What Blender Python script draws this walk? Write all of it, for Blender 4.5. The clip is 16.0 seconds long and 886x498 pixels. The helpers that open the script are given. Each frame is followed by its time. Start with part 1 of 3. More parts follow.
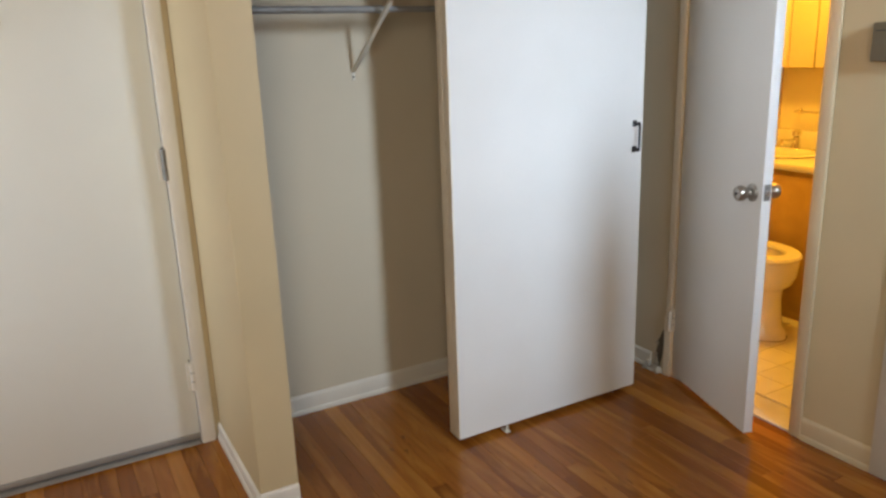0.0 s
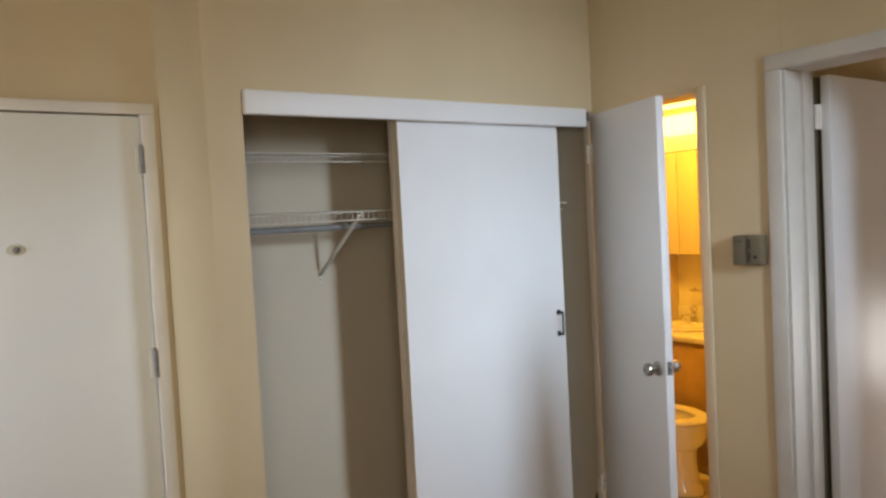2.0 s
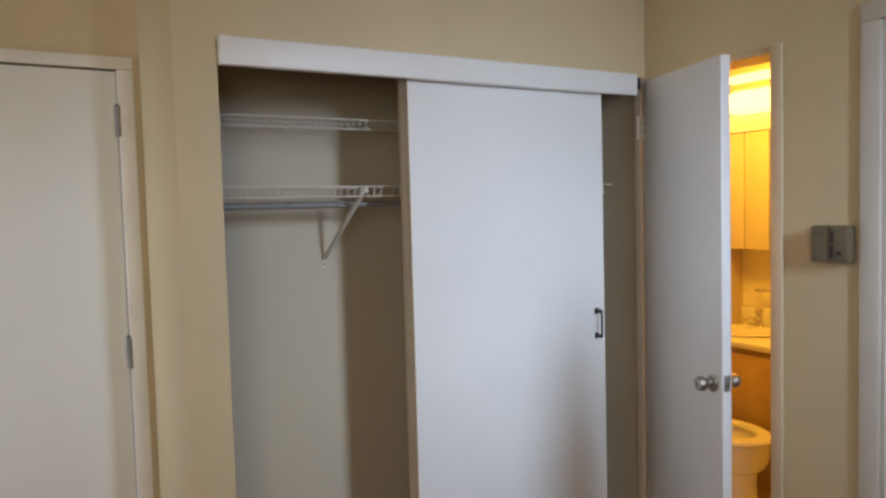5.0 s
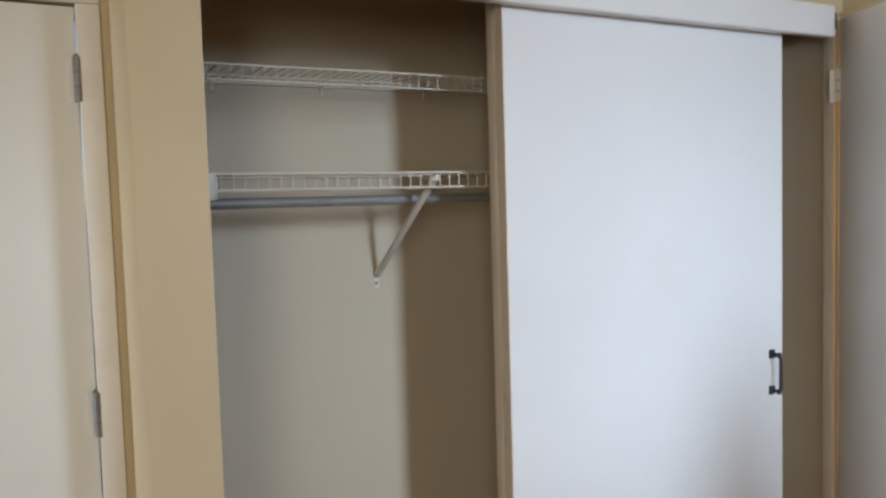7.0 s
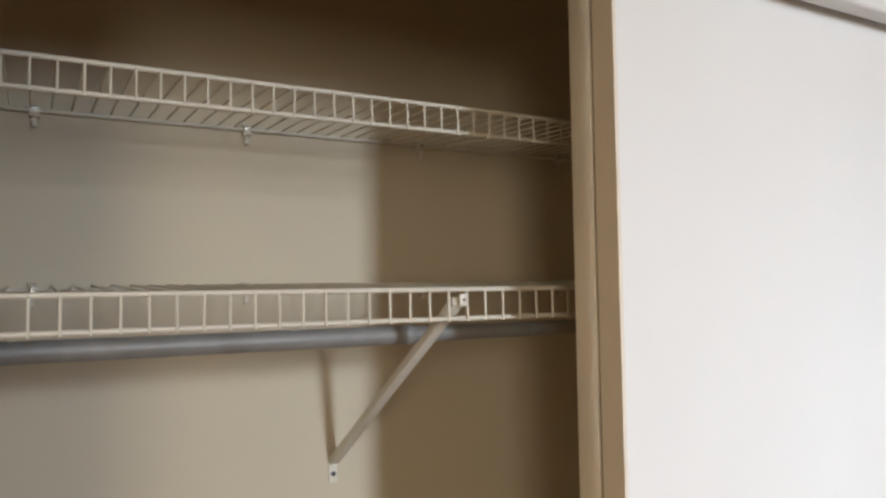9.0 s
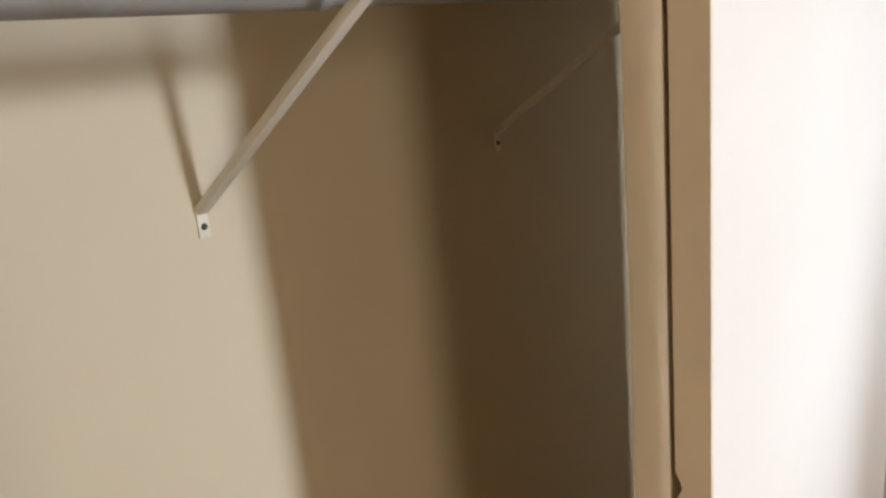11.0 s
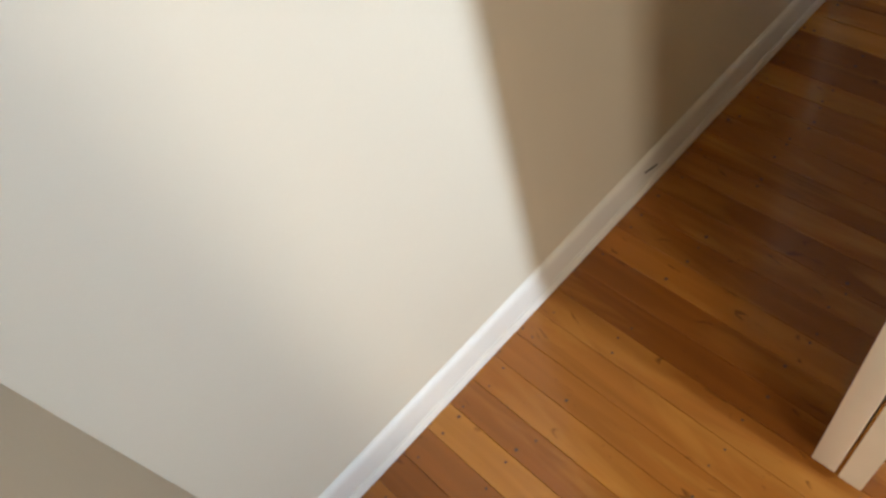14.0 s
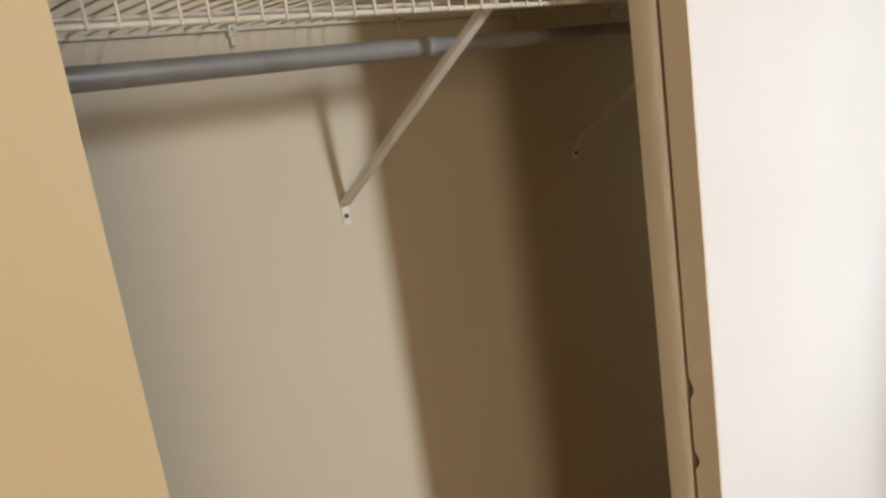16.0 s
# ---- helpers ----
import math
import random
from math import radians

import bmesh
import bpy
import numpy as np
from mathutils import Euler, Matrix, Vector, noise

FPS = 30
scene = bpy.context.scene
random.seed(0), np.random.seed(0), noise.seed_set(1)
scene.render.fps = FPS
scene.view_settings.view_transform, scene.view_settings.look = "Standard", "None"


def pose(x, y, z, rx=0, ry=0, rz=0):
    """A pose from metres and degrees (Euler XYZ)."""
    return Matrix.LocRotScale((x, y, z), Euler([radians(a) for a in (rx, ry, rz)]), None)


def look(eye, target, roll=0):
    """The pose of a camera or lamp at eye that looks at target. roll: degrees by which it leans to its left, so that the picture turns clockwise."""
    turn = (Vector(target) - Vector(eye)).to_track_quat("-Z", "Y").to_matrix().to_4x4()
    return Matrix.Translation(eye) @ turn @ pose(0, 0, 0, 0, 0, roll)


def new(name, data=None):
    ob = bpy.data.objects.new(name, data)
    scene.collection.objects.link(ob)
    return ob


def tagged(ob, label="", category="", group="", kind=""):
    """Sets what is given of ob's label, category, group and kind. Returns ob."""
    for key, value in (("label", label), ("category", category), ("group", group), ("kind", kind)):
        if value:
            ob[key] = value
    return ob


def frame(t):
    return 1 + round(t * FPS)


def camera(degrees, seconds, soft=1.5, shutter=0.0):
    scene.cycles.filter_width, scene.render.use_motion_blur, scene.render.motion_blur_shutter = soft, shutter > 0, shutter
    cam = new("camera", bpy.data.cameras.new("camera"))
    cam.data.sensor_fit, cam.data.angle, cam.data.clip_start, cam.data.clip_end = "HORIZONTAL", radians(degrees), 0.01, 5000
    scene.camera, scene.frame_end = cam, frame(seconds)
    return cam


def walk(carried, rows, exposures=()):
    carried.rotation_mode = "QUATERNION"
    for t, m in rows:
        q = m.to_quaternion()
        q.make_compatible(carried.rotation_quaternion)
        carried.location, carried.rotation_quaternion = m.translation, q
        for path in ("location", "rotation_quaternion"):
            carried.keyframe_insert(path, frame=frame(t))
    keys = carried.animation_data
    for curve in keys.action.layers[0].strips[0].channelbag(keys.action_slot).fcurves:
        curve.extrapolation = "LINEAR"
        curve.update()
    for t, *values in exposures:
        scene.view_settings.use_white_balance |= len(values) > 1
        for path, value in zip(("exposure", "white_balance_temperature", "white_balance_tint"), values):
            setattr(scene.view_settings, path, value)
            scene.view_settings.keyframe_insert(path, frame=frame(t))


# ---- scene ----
cam = camera(62.3, 16.0, soft=2.6)
PATH = [
    (0, (-0.582, -2.08, 1.42), (0.345, -0.387, 0.897), -2.1),
    (0.5, (-0.644, -2.134, 1.414), (0.333, -0.47, 0.889), -2.7),
    (0.8, (-0.795, -2.194, 1.396), (0.273, -0.58, 0.892), -2.9),
    (1, (-0.853, -2.263, 1.441), (0.247, -0.661, 0.967), -3.1),
    (1.5, (-0.924, -2.354, 1.51), (0.235, -0.744, 1.257), -2.7),
    (2, (-0.904, -2.4, 1.589), (0.244, -0.765, 1.5), -3.0),
    (2.5, (-0.866, -2.371, 1.583), (0.262, -0.72, 1.524), -3.5),
    (3, (-0.842, -2.3, 1.567), (0.249, -0.624, 1.516), -3.7),
    (5.5, (-0.473, -1.993, 1.542), (0.52, -0.262, 1.404), -1.3),
    (6, (-0.439, -1.789, 1.545), (0.532, -0.048, 1.384), -1.3),
    (6.5, (-0.371, -1.577, 1.524), (0.584, 0.173, 1.361), -0.9),
    (7, (-0.198, -1.334, 1.552), (0.669, 0.464, 1.429), -1.7),
    (7.5, (-0.049, -1.154, 1.574), (0.775, 0.668, 1.531), -2.0),
    (8, (0.086, -0.951, 1.605), (0.89, 0.879, 1.662), -0.2),
    (8.2, (0.122, -0.873, 1.622), (0.917, 0.96, 1.711), -0.1),
    (10.3, (0.068, -0.157, 1.629), (1.482, 1.253, 1.521), -3.7),
    (10.5, (0.073, -0.158, 1.604), (1.504, 1.221, 1.377), -3.9),
    (11, (0.074, -0.166, 1.508), (1.518, 1.115, 0.985), -5.8),
    (11.5, (0.083, -0.155, 1.431), (1.518, 1.031, 0.7), -6.0),
    (12, (0.09, -0.111, 1.359), (1.468, 1.037, 0.475), -6.4),
    (12.5, (0.168, -0.028, 1.279), (1.369, 1.11, 0.155), -7.9),
    (13, (0.156, 0.007, 1.188), (1.15, 1.125, -0.14), -10.7),
    (13.5, (0.144, 0.051, 1.146), (0.891, 1.131, -0.362), -16.2),
    (14, (0.166, 0.067, 1.156), (0.721, 1.127, -0.446), -21.7),
    (14.5, (0.18, 0.04, 1.228), (1.025, 1.222, -0.146), -15.5),
    (15, (0.064, -0.086, 1.357), (1.218, 1.236, 0.395), -11.7),
    (15.5, (-0.091, -0.270, 1.443), (1.173, 1.131, 0.781), -10.5),
    (16, (-0.115, -0.383, 1.506), (1.143, 1.115, 1.090), -8.4),
]
EXPOSURES = [(0, -0.38, 6300, 13), (0.5, -0.42, 6250, 13), (1, -0.27, 6300, 14), (1.5, -0.5, 6250, 13), (2, -0.64, 6150, 14), (3, -0.68, 6100, 14), (5.3, -0.84, 6050, 16), (6, -0.86, 6000, 13), (7, -0.52, 6050, 14), (8.2, -0.40, 6450, 15), (10.3, 0.08, 7150, 18), (12, 0.06, 6900, 17), (13, 0.80, 6050, 14), (14, 0.98, 5950, 14), (15, 0.68, 6200, 15), (15.5, 0.02, 6950, 17), (16, -0.12, 7300, 18)]
walk(cam, [(t, look(eye, target, roll)) for t, eye, target, roll in PATH], exposures=EXPOSURES)

# ---- world, window light, lamps ----
world = bpy.data.worlds.new("world")
scene.world = world
world.use_nodes = True
wn = world.node_tree
sky = wn.nodes.new("ShaderNodeTexSky")
sky.sky_type, sky.sun_disc = "NISHITA", False
sky.sun_elevation, sky.sun_rotation = radians(35), radians(180)
wn.nodes["Background"].inputs["Strength"].default_value = 0.12
wn.links.new(sky.outputs[0], wn.nodes["Background"].inputs[0])


def area(name, m, sx, sy, watts, colour):
    d = bpy.data.lights.new(name, "AREA")
    d.shape, d.size, d.size_y, d.energy, d.color = "RECTANGLE", sx, sy, watts, colour
    ob = new(name, d)
    ob.matrix_world = m
    return ob


WIN_A = (0.63, 0.91, 1.84, 2.58)      # tall window, x0 x1 z0 z1, in the south wall
WIN_B = (-1.80, -1.0, 1.3, 2.55)      # second window
main = area("window_light_main", pose(0.77, -3.36, 2.21, 71, 0, -6), 0.27, 0.72, 17, (0.72, 0.87, 1.0))
main.data.spread = radians(58)
area("window_light_side", pose(-1.40, -3.36, 1.925, 84, 0, 0), 0.76, 1.2, 48, (1.0, 0.945, 0.78))
FILL_OPENING = (-0.02, 0.46, 0.45, 1.95)     # opening made up for the entry fill lamp, y0 y1 z0 z1, in the west wall
# added fill lamp that brightens the wall end and the entry door
entry = area("entry_fill_light", pose(-2.41, 0.22, 1.2, 90, 0, -72), 0.44, 1.44, 9, (0.86, 0.95, 1.0))
entry.data.spread = radians(76)
# unseen low fill, added to brighten the lower part of the open room door
area("room_door_fill", pose(4.36, -2.2, 0.55, 80, 0, 90), 1.2, 0.7, 32, (1.0, 0.95, 0.86))


# ---- materials ----
def mat(name, base, rough=0.5, vary=0.06, scale=3.0, bump=0.05, bscale=60.0, metal=0.0, spec=0.5, coat=0.0, stain=None, stain_amt=0.0, stain_scale=2.0):
    m = bpy.data.materials.new(name)
    m.use_nodes = True
    t, n, l = m.node_tree, m.node_tree.nodes, m.node_tree.links
    b = n["Principled BSDF"]
    b.inputs["Roughness"].default_value, b.inputs["Metallic"].default_value = rough, metal
    b.inputs["Specular IOR Level"].default_value, b.inputs["Coat Weight"].default_value = spec, coat
    co = n.new("ShaderNodeTexCoord")
    big = n.new("ShaderNodeTexNoise")
    big.inputs["Scale"].default_value, big.inputs["Detail"].default_value = scale, 6
    l.new(co.outputs["Object"], big.inputs["Vector"])
    ramp = n.new("ShaderNodeValToRGB")
    lo, hi = [max(0, c * (1 - vary)) for c in base], [min(1, c * (1 + vary)) for c in base]
    ramp.color_ramp.elements[0].position, ramp.color_ramp.elements[1].position = 0.3, 0.7
    ramp.color_ramp.elements[0].color, ramp.color_ramp.elements[1].color = (*lo, 1), (*hi, 1)
    l.new(big.outputs["Fac"], ramp.inputs["Fac"])
    out = ramp.outputs["Color"]
    if stain:
        s = n.new("ShaderNodeTexNoise")
        s.inputs["Scale"].default_value, s.inputs["Detail"].default_value = stain_scale, 8
        l.new(co.outputs["Object"], s.inputs["Vector"])
        r2 = n.new("ShaderNodeMapRange")
        r2.inputs["From Min"].default_value, r2.inputs["From Max"].default_value, r2.inputs["To Max"].default_value = 0.58, 0.75, stain_amt
        l.new(s.outputs["Fac"], r2.inputs["Value"])
        mx = n.new("ShaderNodeMix")
        mx.data_type = "RGBA"
        l.new(r2.outputs["Result"], mx.inputs["Factor"])
        l.new(out, mx.inputs[6])
        mx.inputs[7].default_value = (*stain, 1)
        out = mx.outputs[2]
    l.new(out, b.inputs["Base Color"])
    fine = n.new("ShaderNodeTexNoise")
    fine.inputs["Scale"].default_value, fine.inputs["Detail"].default_value = bscale, 4
    l.new(co.outputs["Object"], fine.inputs["Vector"])
    rr = n.new("ShaderNodeMapRange")
    rr.inputs["To Min"].default_value, rr.inputs["To Max"].default_value = max(0.02, rough - 0.06), min(1, rough + 0.08)
    l.new(big.outputs["Fac"], rr.inputs["Value"])
    l.new(rr.outputs["Result"], b.inputs["Roughness"])
    if bump:
        bp = n.new("ShaderNodeBump")
        bp.inputs["Strength"].default_value, bp.inputs["Distance"].default_value = bump, 0.004
        l.new(fine.outputs["Fac"], bp.inputs["Height"])
        l.new(bp.outputs["Normal"], b.inputs["Normal"])
    return m


def wood_floor(name):
    m = bpy.data.materials.new(name)
    m.use_nodes = True
    n, l = m.node_tree.nodes, m.node_tree.links
    b = n["Principled BSDF"]
    info, co = n.new("ShaderNodeObjectInfo"), n.new("ShaderNodeNewGeometry")
    isl = n.new("ShaderNodeMath")
    isl.operation = "ADD"
    l.new(info.outputs["Random"], isl.inputs[0])
    l.new(co.outputs["Random Per Island"], isl.inputs[1])
    fr = n.new("ShaderNodeMath")
    fr.operation = "FRACT"
    l.new(isl.outputs[0], fr.inputs[0])
    ramp = n.new("ShaderNodeValToRGB")
    e = ramp.color_ramp.elements
    e[0].position, e[0].color = 0.0, (0.225, 0.069, 0.0095, 1)
    e[1].position, e[1].color = 1.0, (0.47, 0.195, 0.031, 1)
    for p, c in ((0.22, (0.265, 0.084, 0.011, 1)), (0.5, (0.310, 0.108, 0.018, 1)), (0.72, (0.345, 0.118, 0.015, 1)), (0.9, (0.40, 0.145, 0.020, 1))):
        k = e.new(p)
        k.color = c
    l.new(fr.outputs[0], ramp.inputs["Fac"])
    off = n.new("ShaderNodeVectorMath")
    off.operation = "MULTIPLY_ADD"
    l.new(co.outputs["Position"], off.inputs[0])
    off.inputs[1].default_value = (42, 2.2, 10)
    sc = n.new("ShaderNodeCombineXYZ")
    mul = n.new("ShaderNodeMath")
    mul.operation = "MULTIPLY"
    mul.inputs[1].default_value = 37.0
    l.new(fr.outputs[0], mul.inputs[0])
    l.new(mul.outputs[0], sc.inputs[0])
    l.new(mul.outputs[0], sc.inputs[1])
    l.new(sc.outputs[0], off.inputs[2])
    grain = n.new("ShaderNodeTexNoise")
    grain.inputs["Scale"].default_value, grain.inputs["Detail"].default_value, grain.inputs["Distortion"].default_value = 1.0, 8, 0.6
    l.new(off.outputs[0], grain.inputs["Vector"])
    g2 = n.new("ShaderNodeMapRange")
    g2.inputs["From Min"].default_value, g2.inputs["From Max"].default_value = 0.3, 0.7
    g2.inputs["To Min"].default_value, g2.inputs["To Max"].default_value = 0.80, 1.02
    l.new(grain.outputs["Fac"], g2.inputs["Value"])
    vm = n.new("ShaderNodeVectorMath")
    vm.operation = "SCALE"
    l.new(ramp.outputs["Color"], vm.inputs[0])
    l.new(g2.outputs["Result"], vm.inputs["Scale"])
    def patches(src, stretch, lo, hi, amount, colour):
        mp = n.new("ShaderNodeVectorMath")
        mp.operation = "MULTIPLY_ADD"
        l.new(co.outputs["Position"], mp.inputs[0])
        mp.inputs[1].default_value = stretch
        l.new(sc.outputs[0], mp.inputs[2])
        ns = n.new("ShaderNodeTexNoise")
        ns.inputs["Scale"].default_value, ns.inputs["Detail"].default_value, ns.inputs["Distortion"].default_value = 1.0, 5, 0.8
        l.new(mp.outputs[0], ns.inputs["Vector"])
        mr = n.new("ShaderNodeMapRange")
        mr.inputs["From Min"].default_value, mr.inputs["From Max"].default_value, mr.inputs["To Max"].default_value = lo, hi, amount
        l.new(ns.outputs["Fac"], mr.inputs["Value"])
        mx = n.new("ShaderNodeMix")
        mx.data_type = "RGBA"
        l.new(mr.outputs["Result"], mx.inputs["Factor"])
        l.new(src, mx.inputs[6])
        mx.inputs[7].default_value = (*colour, 1)
        return mx.outputs[2]
    streaked = patches(vm.outputs[0], (15, 2.0, 4), 0.50, 0.70, 0.55, (0.52, 0.230, 0.038))
    knotted = patches(streaked, (60, 20, 8), 0.655, 0.74, 0.7, (0.085, 0.028, 0.008))
    l.new(knotted, b.inputs["Base Color"])
    wear = n.new("ShaderNodeTexNoise")
    wear.inputs["Scale"].default_value, wear.inputs["Detail"].default_value = 5.0, 6
    l.new(co.outputs["Position"], wear.inputs["Vector"])
    wr = n.new("ShaderNodeMapRange")
    wr.inputs["To Min"].default_value, wr.inputs["To Max"].default_value = 0.07, 0.22
    l.new(wear.outputs["Fac"], wr.inputs["Value"])
    l.new(wr.outputs["Result"], b.inputs["Roughness"])
    b.inputs["Specular IOR Level"].default_value = 0.42
    bp = n.new("ShaderNodeBump")
    bp.inputs["Strength"].default_value, bp.inputs["Distance"].default_value = 0.07, 0.0015
    l.new(grain.outputs["Fac"], bp.inputs["Height"])
    l.new(bp.outputs["Normal"], b.inputs["Normal"])
    return m


def glow(name, colour, strength):
    m = bpy.data.materials.new(name)
    m.use_nodes = True
    b = m.node_tree.nodes["Principled BSDF"]
    b.inputs["Base Color"].default_value = (0.9, 0.85, 0.7, 1)
    b.inputs["Emission Color"].default_value, b.inputs["Emission Strength"].default_value = (*colour, 1), strength
    return m


CREAM = mat("cream_wall_paint", (0.575, 0.470, 0.289), 0.55, 0.05, 2.2, 0.10, 45, stain=(0.485, 0.385, 0.232), stain_amt=0.25)
CLOSET = mat("closet_wall_paint", (0.54, 0.472, 0.352), 0.6, 0.04, 2.0, 0.10, 45, stain=(0.47, 0.405, 0.295), stain_amt=0.2)
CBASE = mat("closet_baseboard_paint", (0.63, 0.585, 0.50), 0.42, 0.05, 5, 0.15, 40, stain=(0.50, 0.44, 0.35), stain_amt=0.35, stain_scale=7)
WHITE = mat("white_gloss_paint", (0.745, 0.74, 0.725), 0.38, 0.03, 2.5, 0.08, 30, stain=(0.70, 0.67, 0.62), stain_amt=0.25)
EDGE = mat("worn_panel_edge_paint", (0.73, 0.655, 0.54), 0.5, 0.07, 6, 0.15, 80, stain=(0.52, 0.44, 0.34), stain_amt=0.3, stain_scale=9)
# tan picked for hidden faces, to dim and warm the bounced light
TANP = mat("tan_bounce_paint", (0.50, 0.38, 0.24), 0.5, 0.06, 4, 0.1, 60)
DOORP = mat("entry_door_paint", (0.785, 0.795, 0.76), 0.42, 0.03, 2.0, 0.07, 25, stain=(0.66, 0.62, 0.55), stain_amt=0.25)
TRIM = mat("white_trim_paint", (0.76, 0.73, 0.67), 0.42, 0.05, 5, 0.15, 40, stain=(0.55, 0.49, 0.41), stain_amt=0.35, stain_scale=7)
CEIL = mat("ceiling_paint", (0.68, 0.59, 0.42), 0.7, 0.03, 2, 0.08, 60)
WOOD = wood_floor("varnished_oak")
GAPS = mat("dark_floor_joint", (0.075, 0.032, 0.012), 0.8, 0.2, 9, 0.1, 50)
WIRE = mat("white_vinyl_wire", (0.63, 0.595, 0.51), 0.4, 0.04, 9, 0.03, 60, stain=(0.5, 0.44, 0.34), stain_amt=0.3, stain_scale=12)
PEEP = mat("aged_cream_plastic", (0.55, 0.53, 0.40), 0.4, 0.05, 20, 0.03, 60)
RTRIM = mat("greyed_white_casing_paint", (0.58, 0.55, 0.485), 0.45, 0.05, 5, 0.15, 40, stain=(0.50, 0.45, 0.37), stain_amt=0.35, stain_scale=7)
CTRIM = mat("cream_trim_paint", (0.60, 0.495, 0.32), 0.45, 0.05, 5, 0.12, 40, stain=(0.52, 0.44, 0.32), stain_amt=0.35, stain_scale=6)
PLAST = mat("white_plastic", (0.64, 0.61, 0.53), 0.35, 0.03, 8, 0.03, 60)
ROD = mat("grey_metal_rod", (0.29, 0.295, 0.295), 0.5, 0.15, 12, 0.05, 90, metal=0.25, stain=(0.12, 0.11, 0.10), stain_amt=0.4, stain_scale=14)
STEEL = mat("satin_steel", (0.40, 0.365, 0.32), 0.34, 0.08, 14, 0.03, 120, metal=1.0)
HINGE = mat("dull_hinge_steel", (0.20, 0.195, 0.185), 0.45, 0.15, 20, 0.1, 90, metal=0.4)
DARKM = mat("dark_iron_pull", (0.045, 0.043, 0.047), 0.45, 0.2, 20, 0.1, 90, metal=0.4)
BOXM = mat("brown_metal_cover", (0.155, 0.125, 0.078), 0.5, 0.1, 14, 0.06, 90, spec=0.3)
BOXD = mat("dark_slot", (0.03, 0.028, 0.025), 0.6, 0.1, 9, 0.0, 50)
GREY = mat("grey_threshold_metal", (0.33, 0.32, 0.31), 0.5, 0.15, 9, 0.15, 60, metal=0.3, stain=(0.2, 0.17, 0.14), stain_amt=0.5, stain_scale=8)
TILE = mat("cream_ceramic_tile", (0.72, 0.68, 0.58), 0.22, 0.05, 6, 0.04, 30)
WTILE = mat("wall_ceramic_tile", (0.80, 0.75, 0.62), 0.2, 0.04, 6, 0.04, 30)
GROUT = mat("tile_grout", (0.46, 0.40, 0.30), 0.85, 0.12, 12, 0.1, 80)
STONE = mat("marble_threshold", (0.62, 0.58, 0.52), 0.4, 0.12, 9, 0.06, 40)
OAKC = mat("orange_oak_veneer", (0.52, 0.345, 0.11), 0.42, 0.12, 9, 0.06, 60)
CERAM = mat("white_glazed_ceramic", (0.80, 0.77, 0.70), 0.12, 0.02, 5, 0.0, 30)
WATERM = mat("toilet_bowl_water", (0.42, 0.40, 0.33), 0.05, 0.05, 5, 0.0, 30)
CHROME = mat("chrome", (0.75, 0.74, 0.72), 0.10, 0.03, 9, 0.0, 30, metal=1.0)
CABF = mat("cream_cabinet_front", (0.70, 0.64, 0.52), 0.3, 0.03, 5, 0.03, 30)
RUBBLE = mat("broken_plaster", (0.42, 0.38, 0.32), 0.9, 0.35, 30, 0.5, 60)
HOLE = mat("dark_hole_and_chip_tone", (0.085, 0.072, 0.058), 0.95, 0.3, 20, 0.3, 60)
BULB = glow("vanity_light_diffuser", (1.0, 0.62, 0.17), 5.0)
DIMBULB = glow("vanity_light_apron", (1.0, 0.66, 0.22), 0.55)


# ---- geometry helpers ----
def box_into(bm, x0, x1, y0, y1, z0, z1, bevel=0.0, seg=2, m=None):
    made = bmesh.ops.create_cube(bm, size=1.0)["verts"]
    for v in made:
        v.co = Vector(((x0 + x1) / 2 + v.co.x * (x1 - x0), (y0 + y1) / 2 + v.co.y * (y1 - y0), (z0 + z1) / 2 + v.co.z * (z1 - z0)))
    if bevel:
        es = list({e for v in made for e in v.link_edges})
        out = bmesh.ops.bevel(bm, geom=es, offset=bevel, segments=seg, profile=0.5, affect="EDGES")
        made = list({v for f in out["faces"] for v in f.verts} | {v for v in made if v.is_valid})
    if m is not None:
        bmesh.ops.transform(bm, matrix=m, verts=[v for v in made if v.is_valid])


def box(*a, **k):
    bm = bmesh.new()
    box_into(bm, *a, **k)
    return bm


def boxes(*rows, bevel=0.0):
    bm = bmesh.new()
    for r in rows:
        box_into(bm, *r, bevel=bevel)
    return bm


def rod_into(bm, a, b, r, seg=10, r2=None):
    a, b = Vector(a), Vector(b)
    out = bmesh.ops.create_cone(bm, cap_ends=True, segments=seg, radius1=r, radius2=r if r2 is None else r2, depth=(b - a).length)
    q = (b - a).to_track_quat("Z", "Y").to_matrix().to_4x4()
    bmesh.ops.transform(bm, matrix=Matrix.Translation((a + b) / 2) @ q, verts=out["verts"])


def rod(a, b, r, seg=10, r2=None):
    bm = bmesh.new()
    rod_into(bm, a, b, r, seg, r2)
    return bm


def lathe(profile, m=None, seg=24):
    """A turned body: rows of radius and height, about z, then laid by m."""
    bm = bmesh.new()
    rings = [[bm.verts.new((r * math.cos(2 * math.pi * k / seg), r * math.sin(2 * math.pi * k / seg), z)) for k in range(seg)] for r, z in profile]
    for a, b in zip(rings, rings[1:]):
        for k in range(seg):
            bm.faces.new((a[k], a[(k + 1) % seg], b[(k + 1) % seg], b[k]))
    bm.faces.new(list(reversed(rings[0])))
    bm.faces.new(rings[-1])
    if m is not None:
        bmesh.ops.transform(bm, matrix=m, verts=bm.verts)
    return bm


